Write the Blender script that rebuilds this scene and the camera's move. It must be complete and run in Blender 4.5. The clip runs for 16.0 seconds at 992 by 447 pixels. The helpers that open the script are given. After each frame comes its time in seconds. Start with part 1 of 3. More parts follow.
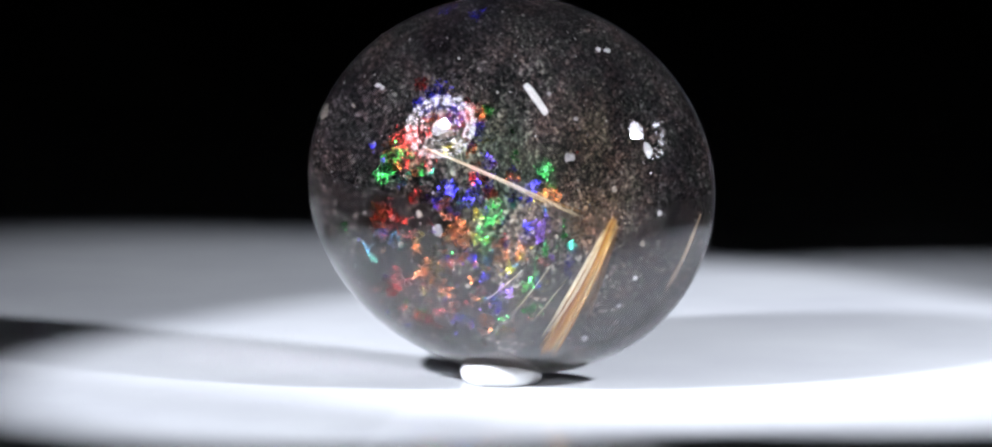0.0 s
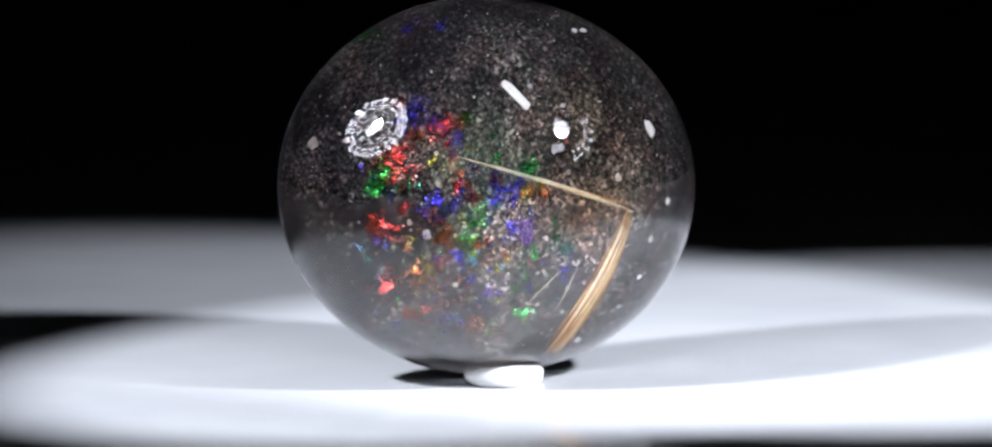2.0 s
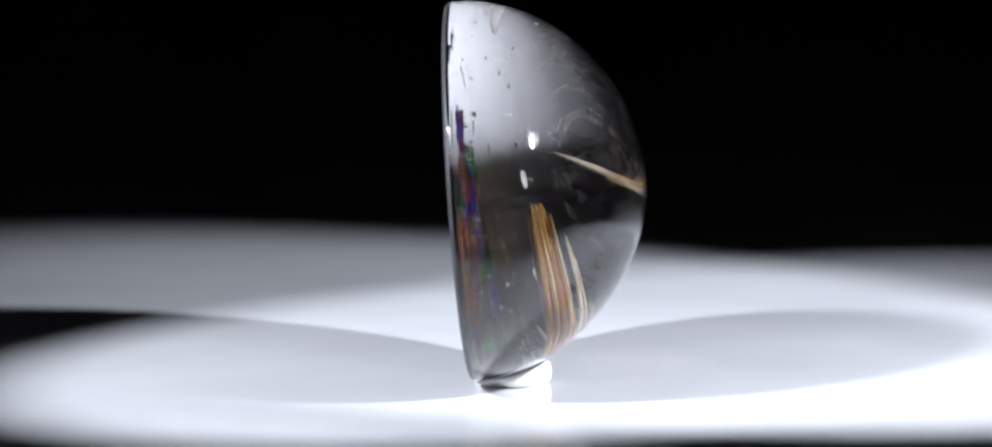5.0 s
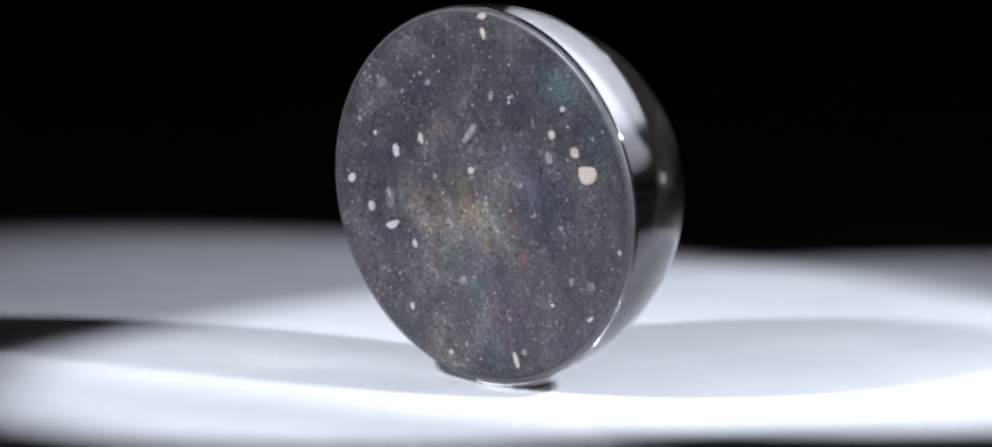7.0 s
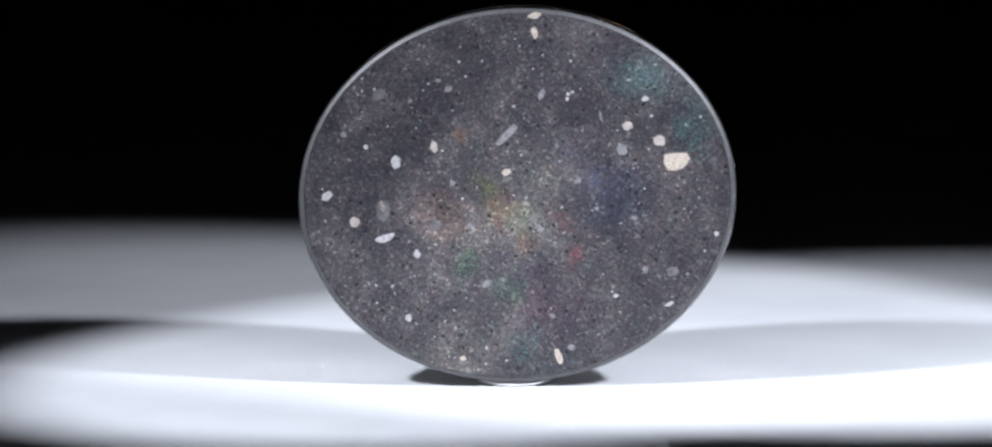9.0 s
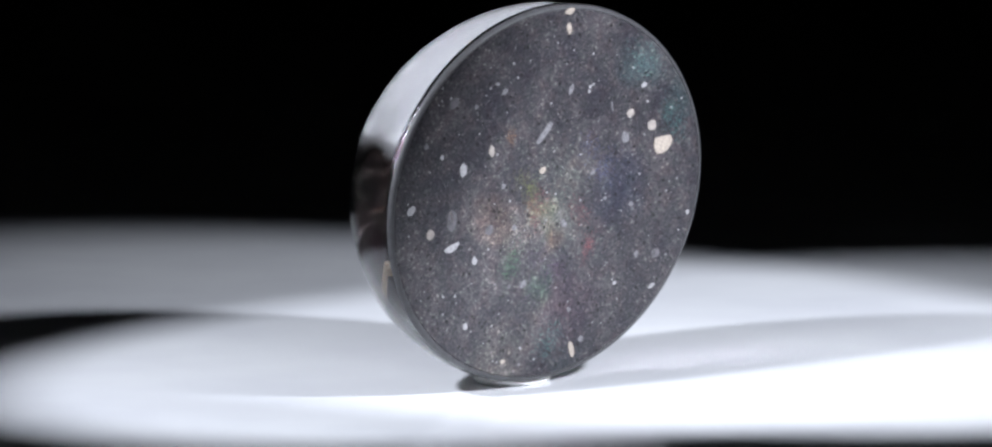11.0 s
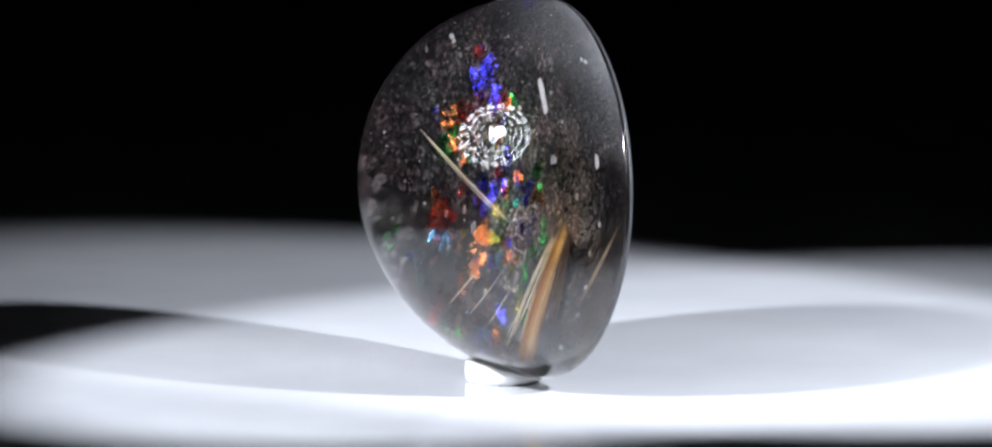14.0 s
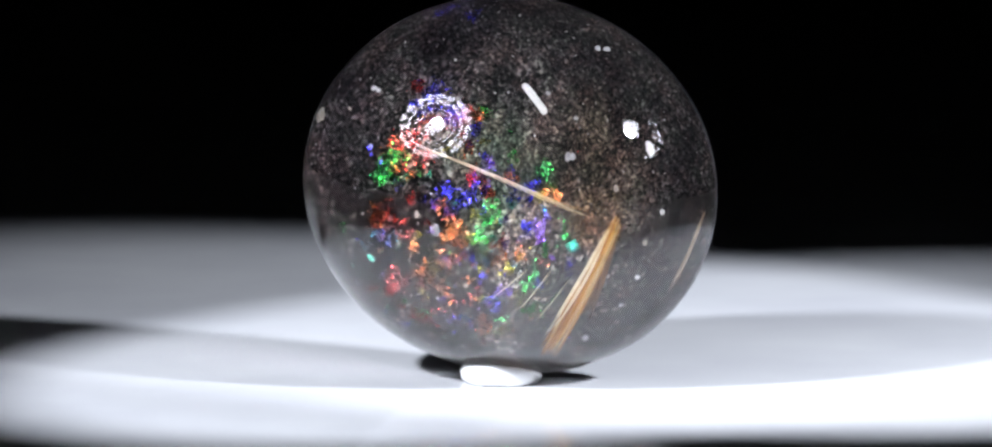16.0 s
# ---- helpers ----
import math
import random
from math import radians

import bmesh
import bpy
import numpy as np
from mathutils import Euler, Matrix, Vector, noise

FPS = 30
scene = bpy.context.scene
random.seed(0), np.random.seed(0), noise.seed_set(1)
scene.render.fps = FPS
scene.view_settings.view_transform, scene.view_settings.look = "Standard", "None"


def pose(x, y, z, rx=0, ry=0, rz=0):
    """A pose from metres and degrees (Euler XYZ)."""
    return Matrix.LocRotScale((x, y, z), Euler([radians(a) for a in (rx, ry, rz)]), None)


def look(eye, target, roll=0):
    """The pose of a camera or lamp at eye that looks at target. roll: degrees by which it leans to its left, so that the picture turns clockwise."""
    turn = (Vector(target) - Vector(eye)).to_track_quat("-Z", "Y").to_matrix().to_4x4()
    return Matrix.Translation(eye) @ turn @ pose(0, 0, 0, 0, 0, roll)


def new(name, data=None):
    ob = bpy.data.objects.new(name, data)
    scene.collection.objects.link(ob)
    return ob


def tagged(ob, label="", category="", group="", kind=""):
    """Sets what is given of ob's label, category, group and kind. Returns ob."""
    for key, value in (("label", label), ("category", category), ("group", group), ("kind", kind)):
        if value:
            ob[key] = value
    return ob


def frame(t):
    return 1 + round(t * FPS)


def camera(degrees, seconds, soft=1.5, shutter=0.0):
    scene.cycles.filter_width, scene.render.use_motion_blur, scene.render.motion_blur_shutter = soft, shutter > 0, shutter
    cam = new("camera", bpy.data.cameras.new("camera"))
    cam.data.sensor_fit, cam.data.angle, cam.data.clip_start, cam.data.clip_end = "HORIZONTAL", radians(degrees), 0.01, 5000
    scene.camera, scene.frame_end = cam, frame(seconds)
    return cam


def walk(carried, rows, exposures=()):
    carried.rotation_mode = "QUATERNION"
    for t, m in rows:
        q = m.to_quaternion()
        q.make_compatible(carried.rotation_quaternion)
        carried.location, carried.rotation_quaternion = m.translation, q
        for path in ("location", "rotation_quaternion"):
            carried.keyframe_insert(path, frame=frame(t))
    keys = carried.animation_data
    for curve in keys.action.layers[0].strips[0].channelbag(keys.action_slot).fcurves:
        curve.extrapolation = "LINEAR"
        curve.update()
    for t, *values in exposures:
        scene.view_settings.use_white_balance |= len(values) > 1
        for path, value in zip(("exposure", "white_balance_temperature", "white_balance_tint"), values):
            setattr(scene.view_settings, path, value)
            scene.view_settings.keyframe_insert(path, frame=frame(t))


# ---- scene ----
SECONDS = 16.0
TURN = 22.7318            # degrees a second
MM = 0.001

cam = camera(7.12, SECONDS, soft=2.4)
EYE = Vector((-0.000570, -0.367150, 0.058232))
AHEAD = Vector((0.0, math.cos(radians(7.8748)), -math.sin(radians(7.8748))))
STAND = look(EYE, EYE + AHEAD, -0.393)
walk(cam, [(0.0, STAND), (SECONDS, STAND)], exposures=[(0.0, 3.08), (SECONDS, 3.08)])

# ---- light ----
world = bpy.data.worlds.new("dark_studio")
world.use_nodes = True
world.node_tree.nodes["Background"].inputs[0].default_value = (0.75, 0.85, 1.0, 1)
world.node_tree.nodes["Background"].inputs[1].default_value = 0.00005
scene.world = world

COOL = (0.85, 0.89, 1.0)
LAMP_LEFT = Vector((-0.0592, -0.0412, 0.0598))
LAMP_RIGHT = Vector((0.0650, -0.0385, 0.0610))


def spot(name, place, target, watts, full_angle, blend, radius, tint):
    data = bpy.data.lights.new(name, "SPOT")
    data.energy, data.spot_size, data.spot_blend = watts / 8, radians(full_angle), blend
    data.shadow_soft_size, data.color = radius, tint
    ob = new(name, data)
    ob.matrix_world = look(place, target)
    return ob


spot("spot_left", (-0.0595, -0.0434, 0.0655), (0.0, 0.005, 0), 0.95, 24.8, 0.06, 0.0036, COOL)
spot("spot_right", (0.0634, -0.0424, 0.0565), (0.009, 0.009, 0), 1.00, 27.9, 0.16, 0.0036, COOL)


# ---- materials ----
def material(name):
    mat = bpy.data.materials.new(name)
    mat.use_nodes = True
    tree = mat.node_tree
    return mat, tree, tree.nodes["Principled BSDF"]


def node(tree, kind, **values):
    n = tree.nodes.new(kind)
    for key, value in values.items():
        n.inputs[key.replace("_", " ")].default_value = value
    return n


def ramp(tree, source, *stops):
    n = tree.nodes.new("ShaderNodeValToRGB")
    while len(n.color_ramp.elements) < len(stops):
        n.color_ramp.elements.new(0.5)
    for e, (at, c) in zip(n.color_ramp.elements, stops):
        e.position = at
        e.color = (*c, 1) if isinstance(c, tuple) else (c, c, c, 1)
    tree.links.new(source, n.inputs[0])
    return n.outputs[0]


def mixed(tree, kind, fac, a, b):
    n = tree.nodes.new("ShaderNodeMix")
    n.data_type, n.blend_type = "RGBA", kind
    for sock, v in ((n.inputs[0], fac), (n.inputs[6], a), (n.inputs[7], b)):
        if isinstance(v, (float, int)):
            sock.default_value = v
        elif isinstance(v, tuple):
            sock.default_value = (*v, 1)
        else:
            tree.links.new(v, sock)
    return n.outputs[2]


def acrylic():
    mat, tree, bsdf = material("white_acrylic")
    co = tree.nodes.new("ShaderNodeTexCoord")
    big = node(tree, "ShaderNodeTexNoise", Scale=70.0, Detail=3.0)
    fine = node(tree, "ShaderNodeTexNoise", Scale=900.0, Detail=4.0)
    for n in (big, fine):
        tree.links.new(co.outputs["Object"], n.inputs["Vector"])
    base = ramp(tree, big.outputs[0], (0.3, (0.54, 0.55, 0.57)), (0.7, (0.64, 0.65, 0.66)))
    tree.links.new(base, bsdf.inputs["Base Color"])
    tree.links.new(ramp(tree, fine.outputs[0], (0.3, 0.010), (0.75, 0.03)), bsdf.inputs["Roughness"])
    bsdf.inputs["IOR"].default_value = 1.40
    return mat


def opal(name, steps, clouds, tint, pits, rare, sand_lit, bite, zones):
    """Dark matrix opal: packed sandlike grains, each of its own tone, with greenish, rusty and pale zones; the pale
    ones include painted light.
    """
    mat, tree, bsdf = material(name)
    co = tree.nodes.new("ShaderNodeTexCoord")

    def tex(kind, vector=None, **kw):
        n = node(tree, kind, **kw)
        tree.links.new(vector or co.outputs["Object"], n.inputs["Vector"])
        return n

    def zone(x, y, inner, outer):
        far = tree.nodes.new("ShaderNodeVectorMath")
        far.operation = "DISTANCE"
        far.inputs[1].default_value = (x * MM, y * MM, 0)
        tree.links.new(warped, far.inputs[0])
        wide = tree.nodes.new("ShaderNodeMath")
        wide.operation = "MULTIPLY"
        wide.inputs[1].default_value = 100.0
        tree.links.new(far.outputs["Value"], wide.inputs[0])
        return ramp(tree, wide.outputs[0], (inner * 0.1, 1.0), (outer * 0.1, 0.0))

    def shifted(scale, amount):
        n = tex("ShaderNodeTexNoise", Scale=scale, Detail=3.0)
        add = tree.nodes.new("ShaderNodeVectorMath")
        add.operation = "MULTIPLY_ADD"
        add.inputs[1].default_value = (amount, amount, amount)
        tree.links.new(n.outputs["Color"], add.inputs[0])
        tree.links.new(co.outputs["Object"], add.inputs[2])
        return add.outputs[0]
    crooked = shifted(5200.0, 0.00016)
    warped = shifted(420.0, 0.0024)
    coarse = tex("ShaderNodeTexVoronoi", crooked, Scale=8200.0)
    middle = tex("ShaderNodeTexVoronoi", crooked, Scale=17000.0)
    grain = tex("ShaderNodeTexNoise", Scale=16000.0, Detail=3.0, Roughness=0.7)
    cloud = tex("ShaderNodeTexNoise", Scale=330.0, Detail=6.0, Roughness=0.65)
    hue = tex("ShaderNodeTexNoise", Scale=1500.0, Detail=3.0)
    apart = [tree.nodes.new("ShaderNodeSeparateColor") for _ in range(2)]
    tree.links.new(coarse.outputs["Color"], apart[0].inputs[0])
    tree.links.new(middle.outputs["Color"], apart[1].inputs[0])
    base = mixed(tree, "MIX", 0.5, ramp(tree, apart[0].outputs[0], *steps), ramp(tree, apart[1].outputs[1], *steps))
    base = mixed(tree, "MULTIPLY", 0.8, base, ramp(tree, grain.outputs[0], (0.35, 1 - 0.6 * bite), (0.65, 1 + 0.5 * bite)))
    base = mixed(tree, "MULTIPLY", 1.0, base, ramp(tree, cloud.outputs[0], (0.37, tuple(clouds[0] * v for v in (1, 1, 1.1))), (0.5, clouds[1]), (0.64, tuple(clouds[2] * v for v in (1.04, 1, 0.96)))))
    base = mixed(tree, "MULTIPLY", tint, base, ramp(tree, hue.outputs[0], (0.34, (0.72, 0.95, 0.78)), (0.5, (1, 1, 1)), (0.64, (1.2, 0.86, 0.78))))
    for dense, wide in ((1500.0, 0.15), (3100.0, 0.19)):
        hole = tex("ShaderNodeTexVoronoi", crooked, Scale=dense)
        hole.voronoi_dimensions = "2D"
        black = mixed(tree, "MULTIPLY", 1.0, ramp(tree, hole.outputs["Distance"], (wide * 0.6, 1.0), (wide, 0.0)), ramp(tree, hole.outputs["Color"], (rare, 0.0), (rare + 0.05, pits)))
        base = mixed(tree, "MIX", black, base, (0.004, 0.004, 0.004))
    for x, y, inner, outer, glow in zones:
        base = mixed(tree, "MIX", zone(x, y, inner, outer), base, mixed(tree, "MULTIPLY", 1.0, base, glow))
    # Gritty light matrix; the light that the dome gathers low is added in colour.
    sandy_lit = zone(2.4, -1.4, 2.0, 7.0)
    base = mixed(tree, "MIX", sandy_lit, base, mixed(tree, "MULTIPLY", 1.0, base, tuple(1 + sand_lit * v for v in (1.0, 1.0, 0.92))))
    # Lighter greenish middle; partly the brighter light there, put into the colour.
    pale = zone(0.6, 0.8, 1.0, 3.0)
    base = mixed(tree, "MIX", pale, base, mixed(tree, "MULTIPLY", 1.0, base, tuple(1 + tint * v for v in (2.0, 2.4, 1.7))))
    rust = zone(4.9, 0.9, 0.5, 2.0)
    base = mixed(tree, "MIX", rust, base, mixed(tree, "MULTIPLY", 1.0, base, tuple(1 + tint * v for v in (1.7, 0.35, -0.5))))
    tree.links.new(base, bsdf.inputs["Base Color"])
    bsdf.inputs["Roughness"].default_value = 0.32
    bsdf.inputs["IOR"].default_value = 1.30
    return mat, tree, bsdf


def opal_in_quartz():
    # Darker copy of the back's opal; the dome's dimness is in its colour.
    mat, tree, bsdf = opal("dim_opal_under_quartz", (
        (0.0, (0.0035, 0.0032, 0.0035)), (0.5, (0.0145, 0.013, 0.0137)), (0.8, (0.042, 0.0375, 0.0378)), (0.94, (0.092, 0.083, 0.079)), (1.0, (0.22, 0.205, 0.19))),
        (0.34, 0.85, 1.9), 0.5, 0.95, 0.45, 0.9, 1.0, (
        # Rusty and greenish tones, then dim left and top and lit bottom painted in.
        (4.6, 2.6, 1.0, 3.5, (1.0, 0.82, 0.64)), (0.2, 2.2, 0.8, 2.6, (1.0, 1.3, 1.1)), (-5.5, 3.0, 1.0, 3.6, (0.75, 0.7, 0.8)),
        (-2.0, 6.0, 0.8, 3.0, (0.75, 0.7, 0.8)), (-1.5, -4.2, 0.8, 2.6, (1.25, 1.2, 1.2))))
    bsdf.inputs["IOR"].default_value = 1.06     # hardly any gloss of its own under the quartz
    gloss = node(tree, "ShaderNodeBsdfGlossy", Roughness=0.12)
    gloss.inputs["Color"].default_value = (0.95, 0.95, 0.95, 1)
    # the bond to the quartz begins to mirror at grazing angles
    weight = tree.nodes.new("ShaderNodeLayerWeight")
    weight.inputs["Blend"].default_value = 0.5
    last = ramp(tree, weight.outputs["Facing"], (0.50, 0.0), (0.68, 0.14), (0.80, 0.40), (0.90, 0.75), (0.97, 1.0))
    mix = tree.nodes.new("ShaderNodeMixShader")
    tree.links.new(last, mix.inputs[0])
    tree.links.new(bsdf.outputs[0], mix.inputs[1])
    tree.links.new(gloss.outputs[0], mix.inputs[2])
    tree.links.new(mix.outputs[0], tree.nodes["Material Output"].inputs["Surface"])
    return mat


def quartz():
    mat, tree, bsdf = material("clear_smoky_quartz")
    bsdf.inputs["Base Color"].default_value = (0.93, 0.915, 0.915, 1)
    bsdf.inputs["Roughness"].default_value = 0.0
    bsdf.inputs["IOR"].default_value = 1.544
    bsdf.inputs["Transmission Weight"].default_value = 1.0
    return mat


def plain(name, colour, rough=0.5, metal=0.0, vary=0.25, scale=3000.0):
    mat, tree, bsdf = material(name)
    co = tree.nodes.new("ShaderNodeTexCoord")
    n = node(tree, "ShaderNodeTexNoise", Scale=scale, Detail=4.0)
    tree.links.new(co.outputs["Object"], n.inputs["Vector"])
    dark = tuple(c * (1 - vary) for c in colour)
    tree.links.new(ramp(tree, n.outputs[0], (0.3, dark), (0.7, colour)), bsdf.inputs["Base Color"])
    bsdf.inputs["Roughness"].default_value = rough
    bsdf.inputs["Metallic"].default_value = metal
    return mat


def fire(name, colour):
    """A plane of play-of-colour: a coloured, half-mirror facet that flashes when a lamp lines up."""
    mat, tree, bsdf = material("fire_" + name)
    co = tree.nodes.new("ShaderNodeTexCoord")
    n = node(tree, "ShaderNodeTexNoise", Scale=4500.0, Detail=3.0)
    tree.links.new(co.outputs["Object"], n.inputs["Vector"])
    dark, colour = tuple(c * 0.12 for c in colour), tuple(c * 0.8 + 0.012 for c in colour)
    each = tree.nodes.new("ShaderNodeNewGeometry").outputs["Random Per Island"]
    glint = ramp(tree, each, (0.0, 0.22), (0.5, 0.65), (1.0, 1.0))
    tree.links.new(mixed(tree, "MULTIPLY", 1.0, ramp(tree, n.outputs[0], (0.36, dark), (0.62, colour)), glint), bsdf.inputs["Base Color"])
    bsdf.inputs["Metallic"].default_value = 0.82
    bsdf.inputs["Roughness"].default_value = 0.25
    return mat


ACRYLIC = acrylic()
# Paler, flatter tones than the same opal has on its front.
OPAL_BACK = opal("pale_opal_back", (
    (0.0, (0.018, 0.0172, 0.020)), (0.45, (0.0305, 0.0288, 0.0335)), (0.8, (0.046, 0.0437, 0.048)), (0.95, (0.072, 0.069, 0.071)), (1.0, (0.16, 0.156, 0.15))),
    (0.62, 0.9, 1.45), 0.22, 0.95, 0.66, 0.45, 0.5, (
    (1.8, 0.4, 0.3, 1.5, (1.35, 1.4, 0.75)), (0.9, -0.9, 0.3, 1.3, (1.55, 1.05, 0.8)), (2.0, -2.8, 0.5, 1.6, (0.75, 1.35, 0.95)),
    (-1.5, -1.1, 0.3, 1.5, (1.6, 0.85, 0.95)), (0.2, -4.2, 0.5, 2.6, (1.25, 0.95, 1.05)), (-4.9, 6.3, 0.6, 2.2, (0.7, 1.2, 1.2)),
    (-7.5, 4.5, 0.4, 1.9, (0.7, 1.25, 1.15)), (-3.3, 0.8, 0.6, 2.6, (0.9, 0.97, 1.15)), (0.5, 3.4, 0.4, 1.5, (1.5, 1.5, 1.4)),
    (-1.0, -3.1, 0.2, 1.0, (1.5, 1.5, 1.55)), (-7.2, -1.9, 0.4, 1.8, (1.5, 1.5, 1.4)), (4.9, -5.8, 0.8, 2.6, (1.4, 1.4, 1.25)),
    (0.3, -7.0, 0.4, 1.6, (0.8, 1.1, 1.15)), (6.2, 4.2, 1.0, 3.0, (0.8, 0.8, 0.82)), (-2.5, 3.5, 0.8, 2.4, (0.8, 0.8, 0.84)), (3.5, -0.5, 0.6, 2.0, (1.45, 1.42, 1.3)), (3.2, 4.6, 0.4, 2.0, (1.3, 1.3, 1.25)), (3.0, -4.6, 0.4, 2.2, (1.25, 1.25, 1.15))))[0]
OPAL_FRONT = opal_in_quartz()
QUARTZ = quartz()
PUTTY = plain("white_putty", (0.82, 0.82, 0.81), 0.55, vary=0.08, scale=1500.0)
MINERALS = {
    "bright": plain("bright_mineral", (0.60, 0.59, 0.57), 0.45, vary=0.25, scale=7000.0),
    "pale": plain("pale_mineral", (0.31, 0.305, 0.31), 0.5, vary=0.5, scale=7000.0), "cream": plain("cream_mineral", (0.36, 0.31, 0.26), 0.5, vary=0.5, scale=7000.0),
    "tan": plain("tan_mineral", (0.28, 0.25, 0.225), 0.5, vary=0.4), "grey": plain("grey_mineral", (0.17, 0.165, 0.175), 0.5, vary=0.7, scale=7000.0),
    "dim": plain("dim_mineral", (0.095, 0.09, 0.097), 0.5, vary=0.6),
}
DUST = plain("grey_grit", (0.12, 0.108, 0.105), 0.5, vary=0.6)


def rutile_gold():
    mat, tree, bsdf = material("golden_rutile")
    geo = tree.nodes.new("ShaderNodeNewGeometry")
    co = tree.nodes.new("ShaderNodeTexCoord")
    n = node(tree, "ShaderNodeTexNoise", Scale=900.0, Detail=3.0)
    tree.links.new(co.outputs["Object"], n.inputs["Vector"])
    each = ramp(tree, geo.outputs["Random Per Island"], (0.0, (0.20, 0.07, 0.018)), (0.25, (0.58, 0.25, 0.05)), (0.6, (0.82, 0.47, 0.12)), (1.0, (0.92, 0.72, 0.40)))
    tree.links.new(mixed(tree, "MULTIPLY", 1.0, each, ramp(tree, n.outputs[0], (0.30, (0.50, 0.36, 0.24)), (0.48, (1, 1, 1)))), bsdf.inputs["Base Color"])
    bsdf.inputs["Roughness"].default_value = 0.22
    bsdf.inputs["Metallic"].default_value = 0.6
    return mat


GOLD = rutile_gold()
STRAW = plain("pale_rutile", (0.80, 0.68, 0.46), 0.22, metal=0.3, vary=0.3, scale=5000.0)
BRONZE = plain("brown_rutile", (0.16, 0.08, 0.035), 0.35, metal=0.5, vary=0.6, scale=5000.0)
DULL = plain("pale_bronze_rutile", (0.55, 0.41, 0.28), 0.25, metal=0.4, vary=0.5, scale=2500.0)
FROSTED = plain("ground_quartz_edge", (0.045, 0.045, 0.048), 0.5, vary=0.4, scale=2500.0)
STUDIO = plain("black_studio_paint", (0.02, 0.02, 0.022), 0.8, vary=0.3, scale=12.0)
HOUSING = plain("black_housing", (0.02, 0.02, 0.021), 0.5, vary=0.2, scale=200.0)
MIRROR = plain("reflector_mirror", (0.92, 0.92, 0.92), 0.02, metal=1.0, vary=0.03, scale=60.0)
FIRES = {
    "red": fire("red", (0.80, 0.045, 0.03)), "orange": fire("orange", (0.85, 0.21, 0.03)),
    "yellow": fire("yellow", (0.68, 0.56, 0.03)), "green": fire("green", (0.04, 0.66, 0.10)),
    "teal": fire("teal", (0.02, 0.42, 0.27)), "cyan": fire("cyan", (0.04, 0.42, 0.75)),
    "blue": fire("blue", (0.06, 0.05, 0.95)), "violet": fire("violet", (0.26, 0.10, 0.65)),
}


CLOUDS = {hue: plain("cloud_" + hue, tuple(0.015 + 0.11 * v for v in c), 0.5) for hue, c in (("red", (1, 0.25, 0.3)), ("orange", (1, 0.5, 0.25)), ("yellow", (0.75, 0.8, 0.2)), ("green", (0.3, 0.9, 0.45)), ("teal", (0.2, 0.8, 0.75)), ("blue", (0.3, 0.4, 1)), ("violet", (0.7, 0.4, 0.8)))}


# ---- building ----
def part(name, bm, mat, parent=None, label="", smooth=False):
    mesh = bpy.data.meshes.new(name)
    bm.normal_update()
    bm.to_mesh(mesh)
    bm.free()
    for poly in mesh.polygons:
        poly.use_smooth = smooth
    for m in (mat if isinstance(mat, (list, tuple)) else [mat]):
        mesh.materials.append(m)
    ob = new(name, mesh)
    if parent:
        ob.parent = parent
    if label:
        ob["label"] = label
    return ob


def lathe(bm, rings, segments=64, cap_first=False, cap_last=False, mat=0):
    """Rings of (semi x, semi y, z)."""
    rows = []
    for ax, ay, z in rings:
        rows.append([bm.verts.new((ax * math.cos(2 * math.pi * k / segments), ay * math.sin(2 * math.pi * k / segments), z)) for k in range(segments)])
    for a, b in zip(rows, rows[1:]):
        for k in range(segments):
            f = bm.faces.new((a[k], a[(k + 1) % segments], b[(k + 1) % segments], b[k]))
            f.material_index = mat
    if cap_first:
        bm.faces.new(list(reversed(rows[0])))
    if cap_last:
        bm.faces.new(rows[-1])
    return rows


def table():
    bm = bmesh.new()
    bmesh.ops.create_grid(bm, x_segments=8, y_segments=8, size=1.2)
    ob = part("ground", bm, ACRYLIC)
    return tagged(ob, "glossy white acrylic sheet lit by two pools", "table top", kind="structure")


table()


def slab(name, low, high, label):
    bm = bmesh.new()
    bmesh.ops.create_cube(bm, size=1.0)
    for v in bm.verts:
        v.co = Vector([lo + (hi - lo) * (c + 0.5) for c, lo, hi in zip(v.co, low, high)])
    return tagged(part(name, bm, STUDIO), label, "wall", kind="structure")


# the dark studio round the table
slab("wall_north", (-1.2, 1.2, 0), (1.2, 1.26, 1.5), "unlit black studio wall")
slab("wall_south", (-1.2, -1.26, 0), (1.2, -1.2, 1.5), "unlit black studio wall")
slab("wall_east", (1.2, -1.26, 0), (1.26, 1.26, 1.5), "unlit black studio wall")
slab("wall_west", (-1.26, -1.26, 0), (-1.2, 1.26, 1.5), "unlit black studio wall")
slab("ceiling", (-1.26, -1.26, 1.5), (1.26, 1.26, 1.56), "unlit black studio ceiling")

# ---- the stone ----
SA, SB, SC = 10.15 * MM, 8.84 * MM, 8.73 * MM
GIRDLE = 0.32 * MM
BASE = 0.35 * MM
CENTRE = Vector((0.00041965, -0.00227083, 0.00900202))
AXES = Matrix(((-0.99533762, -0.09263486, 0.02686633), (0.03295604, -0.06484853, 0.99735077), (-0.09064721, 0.99358616, 0.06759906)))
REST = Matrix.Translation(CENTRE) @ AXES.to_4x4()      # facing away at 9 s


def spun(t):
    return Matrix.Rotation(radians(TURN * (t - 9.0)), 4, "Z")


stone = tagged(new("cabochon"), "oval quartz cabochon with golden needles over dark fiery opal", "gemstone")
stone.matrix_world = spun(0) @ REST


